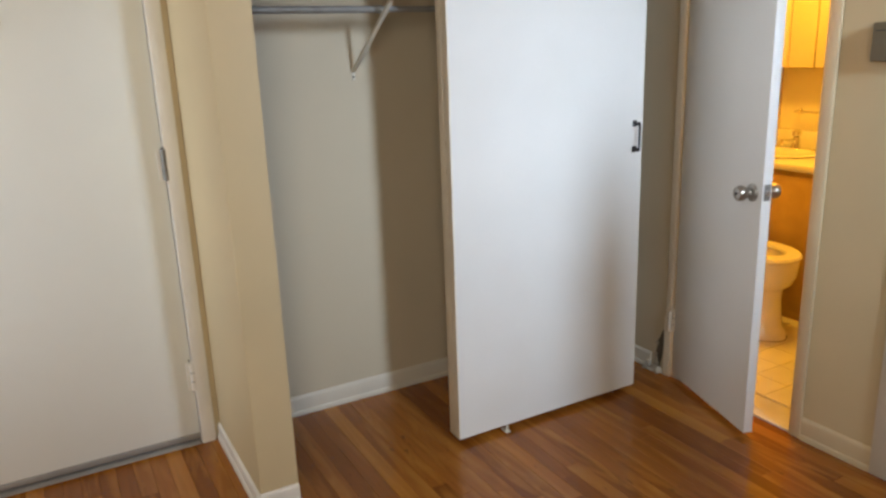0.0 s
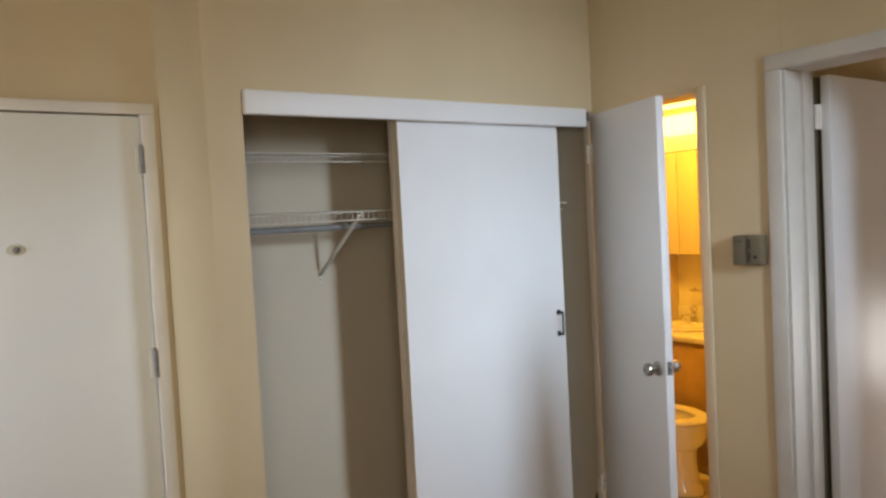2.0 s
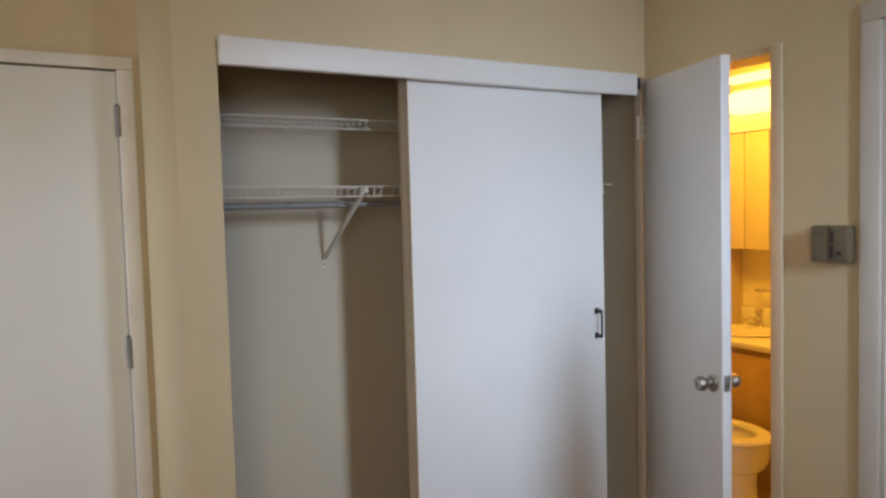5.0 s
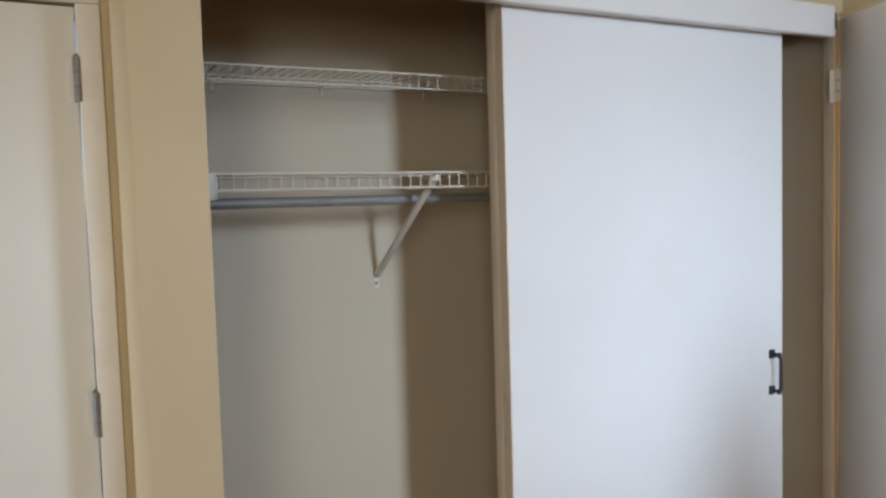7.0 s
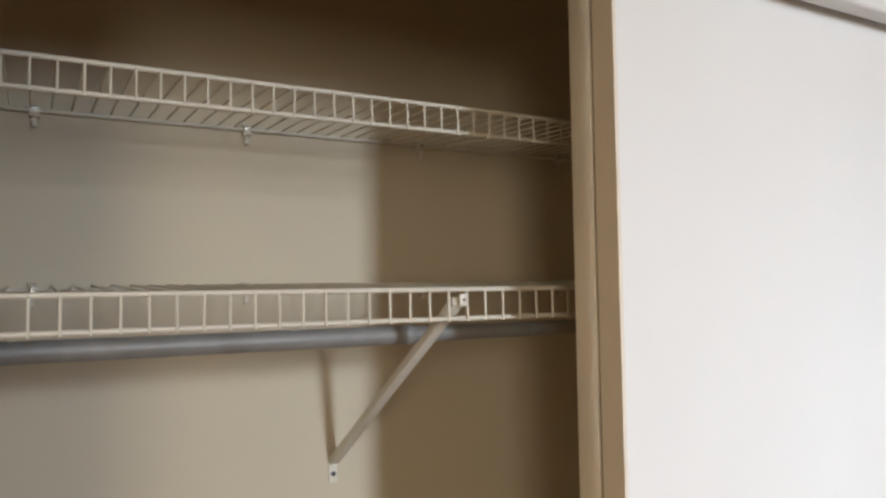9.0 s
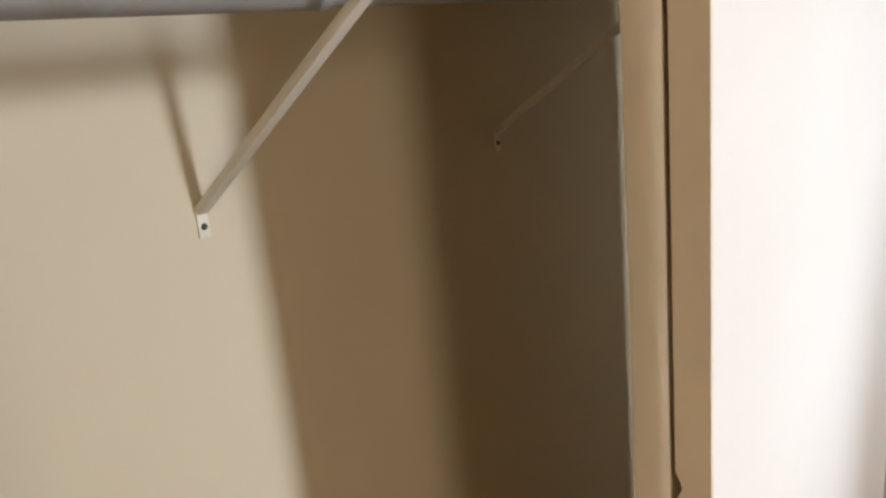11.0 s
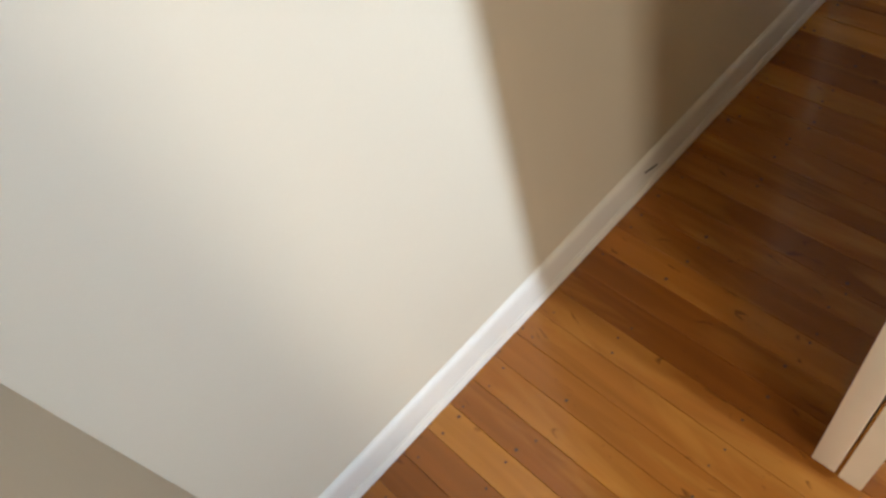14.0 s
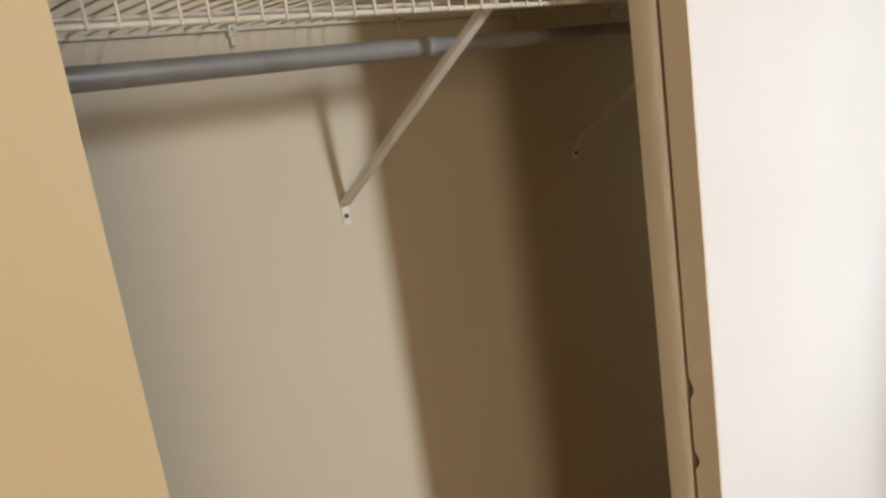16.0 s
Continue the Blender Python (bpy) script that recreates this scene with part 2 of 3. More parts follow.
def extrude(profile, axis, a, b):
    """A closed outline pushed along x or y from a to b. Outline: (y, z) for x, (x, z) for y, (x, y) for z."""
    bm = bmesh.new()
    put = {"x": lambda s, p: (s, p[0], p[1]), "y": lambda s, p: (p[0], s, p[1]), "z": lambda s, p: (p[0], p[1], s)}[axis]
    r0, r1 = [bm.verts.new(put(a, p)) for p in profile], [bm.verts.new(put(b, p)) for p in profile]
    k = len(profile)
    for i in range(k):
        bm.faces.new((r0[i], r0[(i + 1) % k], r1[(i + 1) % k], r1[i]))
    bm.faces.new(list(reversed(r0)))
    bm.faces.new(r1)
    bmesh.ops.recalc_face_normals(bm, faces=bm.faces)
    return bm


def mesh_of(name, bm, material, smooth=True):
    bmesh.ops.recalc_face_normals(bm, faces=bm.faces)
    me = bpy.data.meshes.new(name)
    bm.to_mesh(me)
    bm.free()
    me.materials.append(material)
    if smooth:
        me.shade_smooth()
        me.set_sharp_from_angle(angle=radians(38))
    return me


def part(name, bm, material, parent=None, label=""):
    ob = new(name, mesh_of(name, bm, material))
    if parent is not None:
        ob.parent = parent
    return tagged(ob, label)


def thing(name, label, category, group="", at=(0, 0, 0), rz=0.0):
    ob = new(name)
    ob.matrix_world = pose(*at, 0, 0, rz)
    return tagged(ob, label, category, group)


def structure(name, bm, material, label="", category=""):
    return tagged(part(name, bm, material), label, category, kind="structure")


# ---- room shell ----
H = 2.62
XR, YW, YB = 1.703, 0.03, 0.612       # east wall face, closet front wall face, closet back wall face
T = 0.148                              # east wall thickness
structure("ceiling", box(-2.53, 4.5, -3.5, 0.95, H, H + 0.12), CEIL, "plain off-white painted ceiling", "ceiling")
structure("wall_entry", boxes((-2.4, -1.105, 0.60, 0.75, 0, H), (-0.198, -0.127, 0.60, 0.75, 0, H), (-1.105, -0.198, 0.60, 0.75, 2.043, H)), CREAM,
          "cream painted wall around the entry door", "wall")
structure("wall_pier", extrude([(-0.127, 0.75), (-0.127, YW + 0.014), (-0.1229, YW + 0.0041), (-0.113, YW), (0, YW), (0, 0.75)], "z", 0, H), CREAM, "narrow cream painted wall end beside the closet", "wall")
structure("wall_closet_front", box(0.0, XR - 0.0005, YW, YW + 0.12, 2.045, H), CREAM, "cream painted wall above the closet opening", "wall")
structure("wall_closet_back", box(0.0005, XR - 0.0005, YB, 0.75, 0, H), CLOSET, "off-white painted back wall inside the closet", "wall")
structure("closet_ceiling", box(0.001, XR - 0.001, YW + 0.121, YB - 0.001, 2.40, 2.46), CLOSET, "painted ceiling inside the closet", "ceiling")
structure("wall_closet_side", box(-0.0005, 0.0015, YW + 0.04, YB - 0.0005, 0, 2.399), CLOSET, "off-white painted side wall inside the closet", "wall")
structure("wall_east_corner", box(XR, XR + T, 0.046, 0.95, 0, H), CREAM, "cream painted wall between closet and bathroom", "wall")
structure("wall_closet_east", box(XR - 0.0045, XR - 0.0005, 0.083, YB - 0.001, 0, 2.399), CLOSET, "off-white painted closet end wall", "wall")
structure("wall_east_over_bath_door", box(XR, XR + T, -0.560, 0.0455, 2.052, H), CREAM, "cream painted wall above the bathroom door", "wall")
structure("wall_east_middle", box(XR, XR + T, -0.909, -0.5605, 0, H), CREAM, "cream painted wall between two doorways", "wall")
structure("wall_east_over_room_door", box(XR, XR + T, -1.70, -0.9095, 2.075, H), CREAM, "cream painted wall above a doorway", "wall")
structure("wall_east_south", box(XR, XR + T, -3.5, -1.7005, 0, H), CREAM, "cream painted wall", "wall")
structure("wall_west", boxes((-2.53, -2.4005, -3.5, FILL_OPENING[0], 0, H), (-2.53, -2.4005, FILL_OPENING[1], 0.75, 0, H), (-2.53, -2.4005, FILL_OPENING[0], FILL_OPENING[1], 0, FILL_OPENING[2]), (-2.53, -2.4005, FILL_OPENING[0], FILL_OPENING[1], FILL_OPENING[3], H)), CREAM, "cream painted side wall", "wall")
wa, wb = WIN_A, WIN_B
# wall is out of view; its tan tint cuts and warms the room's bounce
structure("wall_south", boxes((-2.4, wb[0], -3.5, -3.3, 0, H), (wb[0], wb[1], -3.5, -3.3, 0, wb[2]), (wb[0], wb[1], -3.5, -3.3, wb[3], H),
                              (wb[1], wa[0], -3.5, -3.3, 0, H), (wa[0], wa[1], -3.5, -3.3, 0, wa[2]), (wa[0], wa[1], -3.5, -3.3, wa[3], H),
                              (wa[1], XR - 0.0005, -3.5, -3.3, 0, H)), TANP, "unseen wall with two windows, tinted tan to dim the bounce", "wall")
# unseen blocker, added to cast the soft shade on the sliding door's lower right
structure("shadow_stub", box(0.97, 1.095, -1.84, -1.72, 0, 1.60, bevel=0.004), CREAM, "unseen chest-high stub added to shade the sliding door", "wall")
# room beyond the second doorway
# nearer half is added close behind the open door, keeping its gap dark
structure("wall_bedroom_north", boxes((XR + T + 0.0005, 1.985, -0.775, -0.7605, 0, H), (1.985, 4.5, -0.866, -0.7605, 0, H)), CREAM, "cream painted wall of the next room", "wall")
# low opening here only serves the added room door fill
structure("wall_bedroom_east", boxes((4.4, 4.5, -3.3, -0.8665, 0, 0.18), (4.4, 4.5, -3.3, -0.8665, 0.92, H), (4.4, 4.5, -3.3, -2.8, 0.18, 0.92), (4.4, 4.5, -1.6, -0.8665, 0.18, 0.92)), CREAM, "cream painted far wall of the next room", "wall")
structure("wall_bedroom_south", box(XR + T + 0.0005, 4.5, -3.5, -3.3005, 0, H), CREAM, "cream painted wall of the next room", "wall")
# bathroom shell
structure("wall_bath_north", box(XR + T + 0.0005, 3.4, 0.72, 0.95, 0, H), CREAM, "painted bathroom wall", "wall")
structure("wall_bath_east", box(3.215, 3.4, -0.7595, 0.7195, 0, H), CREAM, "painted bathroom wall behind the vanity", "wall")


# ---- trim ----
def base_run(name, axis, a, b, wall, out, h, label, paint=None):
    """A skirting with an eased top and a shoe moulding. wall: the face it stands on; out: +1 or -1, the way it faces."""
    p = [(0, 0), (0.0152, 0), (0.0152, 0.010), (0.0142, 0.016), (0.0118, 0.0195), (0.0092, 0.0200), (0.0095, 0.0225), (0.0095, h * 0.80), (0.0085, h * 0.90), (0.0045, h * 0.97), (0, h)]
    return structure(name, extrude([(wall + out * u, w) for u, w in p], axis, a, b), paint or TRIM, label, "skirting")


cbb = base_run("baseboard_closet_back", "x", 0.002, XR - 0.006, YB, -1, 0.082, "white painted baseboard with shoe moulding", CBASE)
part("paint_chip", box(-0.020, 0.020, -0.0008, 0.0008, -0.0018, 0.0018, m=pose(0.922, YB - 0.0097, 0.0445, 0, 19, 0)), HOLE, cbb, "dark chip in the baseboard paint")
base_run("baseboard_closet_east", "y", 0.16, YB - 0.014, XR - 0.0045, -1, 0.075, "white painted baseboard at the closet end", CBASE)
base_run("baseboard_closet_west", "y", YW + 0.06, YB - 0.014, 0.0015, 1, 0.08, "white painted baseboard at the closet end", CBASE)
base_run("baseboard_pier_side", "y", YW - 0.012, 0.598, -0.127, -1, 0.066, "paint-worn white baseboard on the wall end", TRIM)
base_run("baseboard_pier_front", "x", -0.139, 0.0, YW, -1, 0.066, "paint-worn white baseboard on the wall end", TRIM)
base_run("baseboard_east", "y", -0.8495, -0.5905, XR, -1, 0.085, "cream painted baseboard between the doorways", CTRIM)
base_run("baseboard_west", "y", -3.29, 0.59, -2.4005, 1, 0.085, "white painted baseboard")
base_run("baseboard_south", "x", -2.39, XR, -3.3, 1, 0.085, "white painted baseboard")

structure("header_trim", box(0.0, 1.634, 0.0, YW - 0.0005, 1.968, 2.052, bevel=0.006, seg=3), WHITE, "white painted header board over the closet opening", "trim")
structure("sliding_track", boxes((0.005, XR - 0.02, 0.034, 0.118, 2.026, 2.044), (0.005, XR - 0.02, 0.0335, 0.0355, 2.0, 2.026)), DARKM, "dark metal sliding door track", "track")
structure("trim_corner", boxes((1.690, XR - 0.0005, 0.0465, 0.080, 0.27, 2.055), (1.686, XR - 0.0005, 0.044, 0.0825, 0, 0.27), bevel=0.003), TRIM, "chipped white corner trim at the bathroom door", "trim")
structure("trim_bath_jamb_hinge", box(XR + 0.001, XR + T - 0.002, 0.0415, 0.0455, 0.02, 2.05), TRIM, "white painted door jamb", "jamb")
structure("trim_bath_jamb_latch", box(XR + 0.001, XR + T - 0.002, -0.560, -0.542, 0.0, 2.05), CTRIM, "cream painted door jamb", "jamb")
structure("trim_bath_casing", boxes((XR - 0.014, XR - 0.0005, -0.590, -0.544, 0, 2.06), bevel=0.006), CTRIM, "cream painted door casing", "casing")
structure("trim_bath_head", box(XR + 0.001, XR + T - 0.002, -0.5415, 0.041, 2.036, 2.0515), CTRIM, "cream painted head jamb", "jamb")
structure("trim_bath_stop", boxes((XR + 0.045, XR + 0.075, -0.5415, -0.530, 0.02, 2.035)), CTRIM, "cream painted door stop", "stop")
# second doorway
structure("trim_room_casing", boxes((XR - 0.017, XR - 0.0005, -0.912, -0.850, 0, 2.063), (XR - 0.017, XR - 0.0005, -1.77, -0.850, 2.0635, 2.122), (XR - 0.017, XR - 0.0005, -1.77, -1.71, 0, 2.063), bevel=0.004), RTRIM, "white painted door casing", "casing")
structure("trim_room_jamb", boxes((XR + 0.0005, XR + T + 0.018, -0.921, -0.9095, 0, 2.062), (XR + 0.10, XR + 0.135, -0.934, -0.921, 0, 2.062), (XR + T + 0.001, XR + T + 0.018, -0.909, -0.85, 0, 2.062), (XR + T + 0.0185, XR + T + 0.046, -0.921, -0.86, 0, 2.10), (XR + 0.0005, XR + T + 0.018, -1.6995, -0.9215, 2.0625, 2.0745)), RTRIM, "white painted door jamb with stop", "jamb")


# ---- entry door ----
def hinge(parent, x, y, z0, z1, label, r=0.0115, material=None):
    h = part("hinge", rod((x, y, z0), (x, y, z1), r, 12), material or HINGE, parent, label)
    mid = (z1 - z0) / 3
    bm = boxes((x - 0.022, x + 0.002, y + 0.004, y + 0.008, z0, z1), (x + 0.002, x + 0.018, y + 0.004, y + 0.008, z0, z1))
    part("leaf", bm, TRIM, h)
    part("tip", lathe([(r * 0.5, z1), (r * 0.9, z1 + 0.003), (r * 0.4, z1 + 0.009)], pose(x, y, 0), 10), material or HINGE, h)
    bm = bmesh.new()
    for k in (1, 2):
        rod_into(bm, (x, y, z0 + mid * k - 0.0008), (x, y, z0 + mid * k + 0.0008), r * 1.04, 12)
    part("knuckle_joint", bm, DARKM, h)
    return h


door = thing("entry_door", "closed off-white painted entry door with worn steel hinges", "door")
part("door_slab", box(-1.100, -0.2024, 0.602, 0.645, 0.0425, 2.036, bevel=0.002), DOORP, door)
part("bottom_sweep", box(-1.100, -0.2024, 0.599, 0.646, 0.020, 0.042, bevel=0.002), GREY, door, "dull grey metal kick strip")
hinge(door, -0.200, 0.594, 1.815, 1.918, "tarnished steel butt hinge")
hinge(door, -0.200, 0.594, 1.018, 1.126, "tarnished steel butt hinge")
hinge(door, -0.200, 0.594, 0.222, 0.330, "hinge painted over in chipped white", 0.0105, TRIM)
part("paint_chip", extrude([(-0.2115, 0.345), (-0.2055, 0.342), (-0.2045, 0.30), (-0.2045, 0.21), (-0.2075, 0.214), (-0.2060, 0.25), (-0.2085, 0.29), (-0.2075, 0.32)], "y", 0.6005, 0.6025), HINGE, door, "chipped paint beside the lower hinge")
for z0, z1 in ((1.70, 1.812), (0.90, 1.015)):
    part("paint_crack", extrude([(-0.2030, z1), (-0.2005, z1), (-0.2016, (z0 + z1) / 2), (-0.2022, z0), (-0.2028, (z0 + z1) / 2 + 0.01)], "y", 0.6005, 0.6025), HINGE, door, "dark crack in the paint below a hinge")
peep = part("peephole", lathe([(0.032, 0), (0.030, 0.003), (0.012, 0.004), (0.011, 0.009), (0.006, 0.010)], pose(-0.647, 0.602, 1.548, 90) @ Matrix.Diagonal((1, 0.62, 1, 1)), 24), PEEP, door, "cream oval peephole plate")
part("lens", lathe([(0.0125, 0.0092), (0.010, 0.0115), (0.003, 0.0122)], pose(-0.647, 0.602, 1.548, 90), 16), HINGE, peep)
structure("entry_casing", boxes((-0.1995, -0.148, 0.584, 0.5995, 0.0, 2.0415), (-1.153, -1.1035, 0.588, 0.5995, 0.0, 2.0415), (-1.153, -0.148, 0.584, 0.5995, 2.042, 2.084), bevel=0.004), TRIM, "white painted entry door frame", "casing")
structure("entry_jamb", boxes((-0.2002, -0.1985, 0.6005, 0.74, 0, 2.042), (-1.1045, -1.1010, 0.6005, 0.74, 0, 2.042), (-1.105, -0.198, 0.652, 0.74, 2.03, 2.0425)), TRIM, "painted steel jamb of the entry door", "jamb")
structure("entry_threshold", extrude([(0.590, 0), (0.602, 0.009), (0.63, 0.013), (0.70, 0.013), (0.74, 0.0)], "x", -1.100, -0.204), GREY, "dull grey metal threshold under the entry door", "threshold")


# ---- sliding doors ----
def notched(y0, y1, z0, z1, notches):
    """Panel section with small gouges bitten out of its back edge."""
    p = [(y0 + 0.002, z0), (y1 - 0.002, z0), (y1, z0 + 0.002)]
    for z, r, d in notches:
        p += [(y1, z - r), (y1 - d * 0.55, z - r * 0.55), (y1 - d, z - 0.001), (y1 - d * 0.8, z + r * 0.35), (y1 - d * 0.3, z + r * 0.8), (y1, z + r)]
    p += [(y1, z1 - 0.002), (y1 - 0.002, z1), (y0 + 0.002, z1), (y0, z1 - 0.002), (y0, z0 + 0.002)]
    return p


PX0, PX1 = 0.620, 1.478
sl = thing("sliding_door", "white painted flush sliding closet door with dark pull", "sliding door", "closet sliding doors")
part("panel", extrude([(PX0 + 0.0042, 0.0405), (PX1 - 0.0015, 0.0405), (PX1, 0.042), (PX1, 0.071), (PX1 - 0.0015, 0.0725), (PX0 + 0.045, 0.0725), (PX0 + 0.045, 0.055), (PX0 + 0.0042, 0.055)], "z", 0.024, 2.0), WHITE, sl)
part("edge_strip", extrude(notched(0.0407, 0.0727, 0.0242, 1.9998, [(1.021, 0.012, 0.0065), (1.116, 0.014, 0.006)]), "x", PX0, PX0 + 0.0042), EDGE, sl, "worn tan panel edge with two gouges")
pull = part("pull_handle", boxes((1.424, 1.443, 0.033, 0.0410, 1.112, 1.136), (1.424, 1.443, 0.033, 0.0410, 1.014, 1.038), bevel=0.003), DARKM, sl, "dark iron bail pull")
bm = bmesh.new()
hx = 1.4335
for a, b in (((hx, 0.034, 1.124), (hx, 0.014, 1.124)), ((hx, 0.014, 1.124), (hx + 0.001, 0.010, 1.114)), ((hx + 0.001, 0.010, 1.114), (hx + 0.001, 0.010, 1.036)), ((hx + 0.001, 0.010, 1.036), (hx, 0.014, 1.026)), ((hx, 0.014, 1.026), (hx, 0.034, 1.026))):
    rod_into(bm, a, b, 0.0046, 10)
for z in (1.124, 1.026):
    bmesh.ops.create_uvsphere(bm, u_segments=12, v_segments=8, radius=0.0078, matrix=pose(hx, 0.015, z))
part("bail", bm, DARKM, pull)
sl2 = thing("sliding_door", "tan rear sliding closet door behind the white one", "sliding door", "closet sliding doors")
# hidden panel faces are tan to warm the light bouncing inside the closet
part("panel", box(PX0 + 0.004, PX1 - 0.006, 0.0785, 0.1125, 0.024, 2.0, bevel=0.0015), TANP, sl2)
part("edge_strip", box(PX0 + 0.0015, PX0 + 0.0042, 0.0783, 0.1127, 0.0242, 1.9998, bevel=0.0008), EDGE, sl2, "worn tan panel edge")
gd = thing("floor_guide", "small white plastic door guide on the floor", "door guide")
part("base", box(0.815, 0.835, 0.022, 0.060, 0.0005, 0.006, bevel=0.0015), PLAST, gd)
part("finger", boxes((0.8205, 0.8295, 0.027, 0.032, 0.006, 0.030), bevel=0.002), PLAST, gd)


# ---- closet fittings ----
def wire_shelf(front, z, label, first, x0=0.03, x1=1.672):
    s = thing("wire_shelf", label, "wire shelf", "closet wire shelves")
    back, zb = YB - 0.006, z + 0.011
    for nm, y, zz, r in (("front_rail", front, z, 0.0030), ("lip_rail", front - 0.001, z - 0.034, 0.0030), ("back_rail", back, zb - 0.004, 0.0028), ("middle_rail", (front + back) / 2, (z + zb) / 2 - 0.005, 0.0028)):
        part(nm, rod((x0, y, zz), (x1, y, zz), r, 10), WIRE, s)
    bm = bmesh.new()
    yf = front - 0.0042
    for a, b in (((0, back + 0.003, zb + 0.0012), (0, yf + 0.004, z + 0.0012)), ((0, yf + 0.004, z + 0.0012), (0, yf, z - 0.003)), ((0, yf, z - 0.003), (0, yf - 0.0008, z - 0.037))):
        rod_into(bm, a, b, 0.0015, 6)
    me = mesh_of("wire", bm, WIRE)
    k = int((x1 - first - 0.006) / 0.0249)
    for i in range(k + 1):
        w = new("wire", me)
        w.parent = s
        w.location = (first + i * 0.0249, 0, 0)
    return s


def wall_clip(x, z):
    """A small plastic saddle that holds the shelf's back rail to the wall."""
    c = thing("wall_clip", "small white plastic clip holding the shelf to the wall", "shelf clip", "shelf wall clips")
    part("saddle", extrude([(YB - 0.0005, z - 0.010), (YB - 0.010, z - 0.009), (YB - 0.0125, z - 0.004), (YB - 0.0125, z + 0.003), (YB - 0.008, z + 0.008), (YB - 0.0005, z + 0.010)], "x", x - 0.006, x + 0.006), WIRE, c)
    part("hook", extrude([(YB - 0.004, z - 0.024), (YB - 0.008, z - 0.022), (YB - 0.007, z - 0.009), (YB - 0.004, z - 0.009)], "x", x - 0.003, x + 0.003), WIRE, c)
    part("screw", lathe([(0.0032, 0), (0.0026, 0.0016)], pose(x, YB - 0.0125, z, 90), 12), STEEL, c)


wire_shelf(0.320, 1.869, "upper white vinyl-coated wire closet shelf", 0.0478)
wire_shelf(0.224, 1.626, "lower white vinyl-coated wire closet shelf", 0.0505)
for zc in (1.876, 1.633):
    for xc in (0.102, 0.388, 0.690, 0.990, 1.290, 1.580):
        wall_clip(xc, zc)


def end_cap(x0, x1, y, z, d):
    c = thing("shelf_bracket", "white plastic shelf end bracket on the closet wall", "shelf bracket", "shelf end brackets")
    part("cap", box(x0, x1, y - 0.010, y + 0.032, z - 0.054, z + 0.004, bevel=0.0035, seg=3), PLAST, c)
    part("tab", box(x0 if d > 0 else x1 - 0.004, x0 + 0.004 if d > 0 else x1, y + 0.000, y + 0.016, z + 0.0045, z + 0.018, bevel=0.0015), PLAST, c)
    part("rib", box(x1 - 0.0035, x1 + 0.0008, y - 0.0112, y - 0.0098, z - 0.052, z + 0.002, bevel=0.0006), PLAST, c)
    return c


for yy, zz in ((0.320, 1.869), (0.224, 1.626)):
    end_cap(0.002, 0.041, yy, zz, 1)
    clip = thing("shelf_clip", "small shelf clip on the closet end wall, colour muted for shade", "shelf clip", "shelf end clips")
    # closet wall colour mutes the clip, in place of the shade on it
    part("cap", box(XR - 0.034, XR - 0.0046, yy - 0.005, yy + 0.014, zz - 0.006, zz + 0.004, bevel=0.002), CLOSET, clip)

RY, RZ = 0.372, 1.566
hr = thing("hanging_rod", "grey metal telescoping closet rod below the shelf", "closet rod")
part("outer_tube", rod((0.02, RY, RZ), (0.548, RY, RZ), 0.0125, 24), ROD, hr)
part("inner_tube", rod((0.5482, RY, RZ), (XR - 0.02, RY, RZ), 0.0108, 24), ROD, hr)
part("collar", lathe([(0.0132, 0), (0.0138, 0.002), (0.0138, 0.010), (0.0126, 0.013)], pose(0.540, RY, RZ, 0, 90), 24), ROD, hr, "dark crimped collar where the tubes join")
for x0, x1 in ((0.002, 0.034), (XR - 0.05, XR - 0.005)):
    # cup and plate take the closet wall colour, duller than white plastic
    sk = thing("rod_socket", "plastic rod socket in the closet wall colour", "rod socket", "closet rod sockets")
    part("cup", rod((x0, RY, RZ), (x1, RY, RZ), 0.0150, 20), CLOSET, sk)
    mid = (x0, x0 + 0.008) if x0 < 1 else (x1 - 0.008, x1)
    part("plate", box(mid[0], mid[1], RY - 0.018, RY + 0.018, RZ - 0.040, RZ + 0.012, bevel=0.003), CLOSET, sk)


def brace(xt, xw, zw):
    b = thing("shelf_brace", "white diagonal wire-shelf brace screwed to the wall", "shelf brace", "closet shelf braces")
    a, c = Vector((xt - 0.003, 0.222, 1.613)), Vector((xw, YB - 0.004, zw + 0.020))
    d = c - a
    m = Matrix.Translation((a + c) / 2) @ d.to_track_quat("Z", "X").to_matrix().to_4x4()
    part("arm", box(-0.0055, 0.0055, -0.0075, 0.0075, -d.length / 2, d.length / 2, bevel=0.0012, m=m), WIRE, b)
    part("foot", box(xw - 0.0075, xw + 0.0075, YB - 0.0035, YB - 0.0002, zw - 0.014, zw + 0.026, bevel=0.0012), WIRE, b)
    part("screw", lathe([(0.0042, 0), (0.0036, 0.0018), (0.001, 0.0024)], pose(xw, YB - 0.0035, zw, 90), 14), DARKM, b, "dark screw head")
    part("hook", boxes((xt - 0.0055, xt + 0.0055, 0.2125, 0.2165, 1.606, 1.621), bevel=0.0016), WIRE, b)
    part("hook_screw", lathe([(0.0024, 0), (0.002, 0.0012)], pose(xt, 0.2125, 1.614, 90), 12), STEEL, b)
    return b


brace(0.540, 0.527, 1.334)
brace(1.140, 1.121, 1.340)

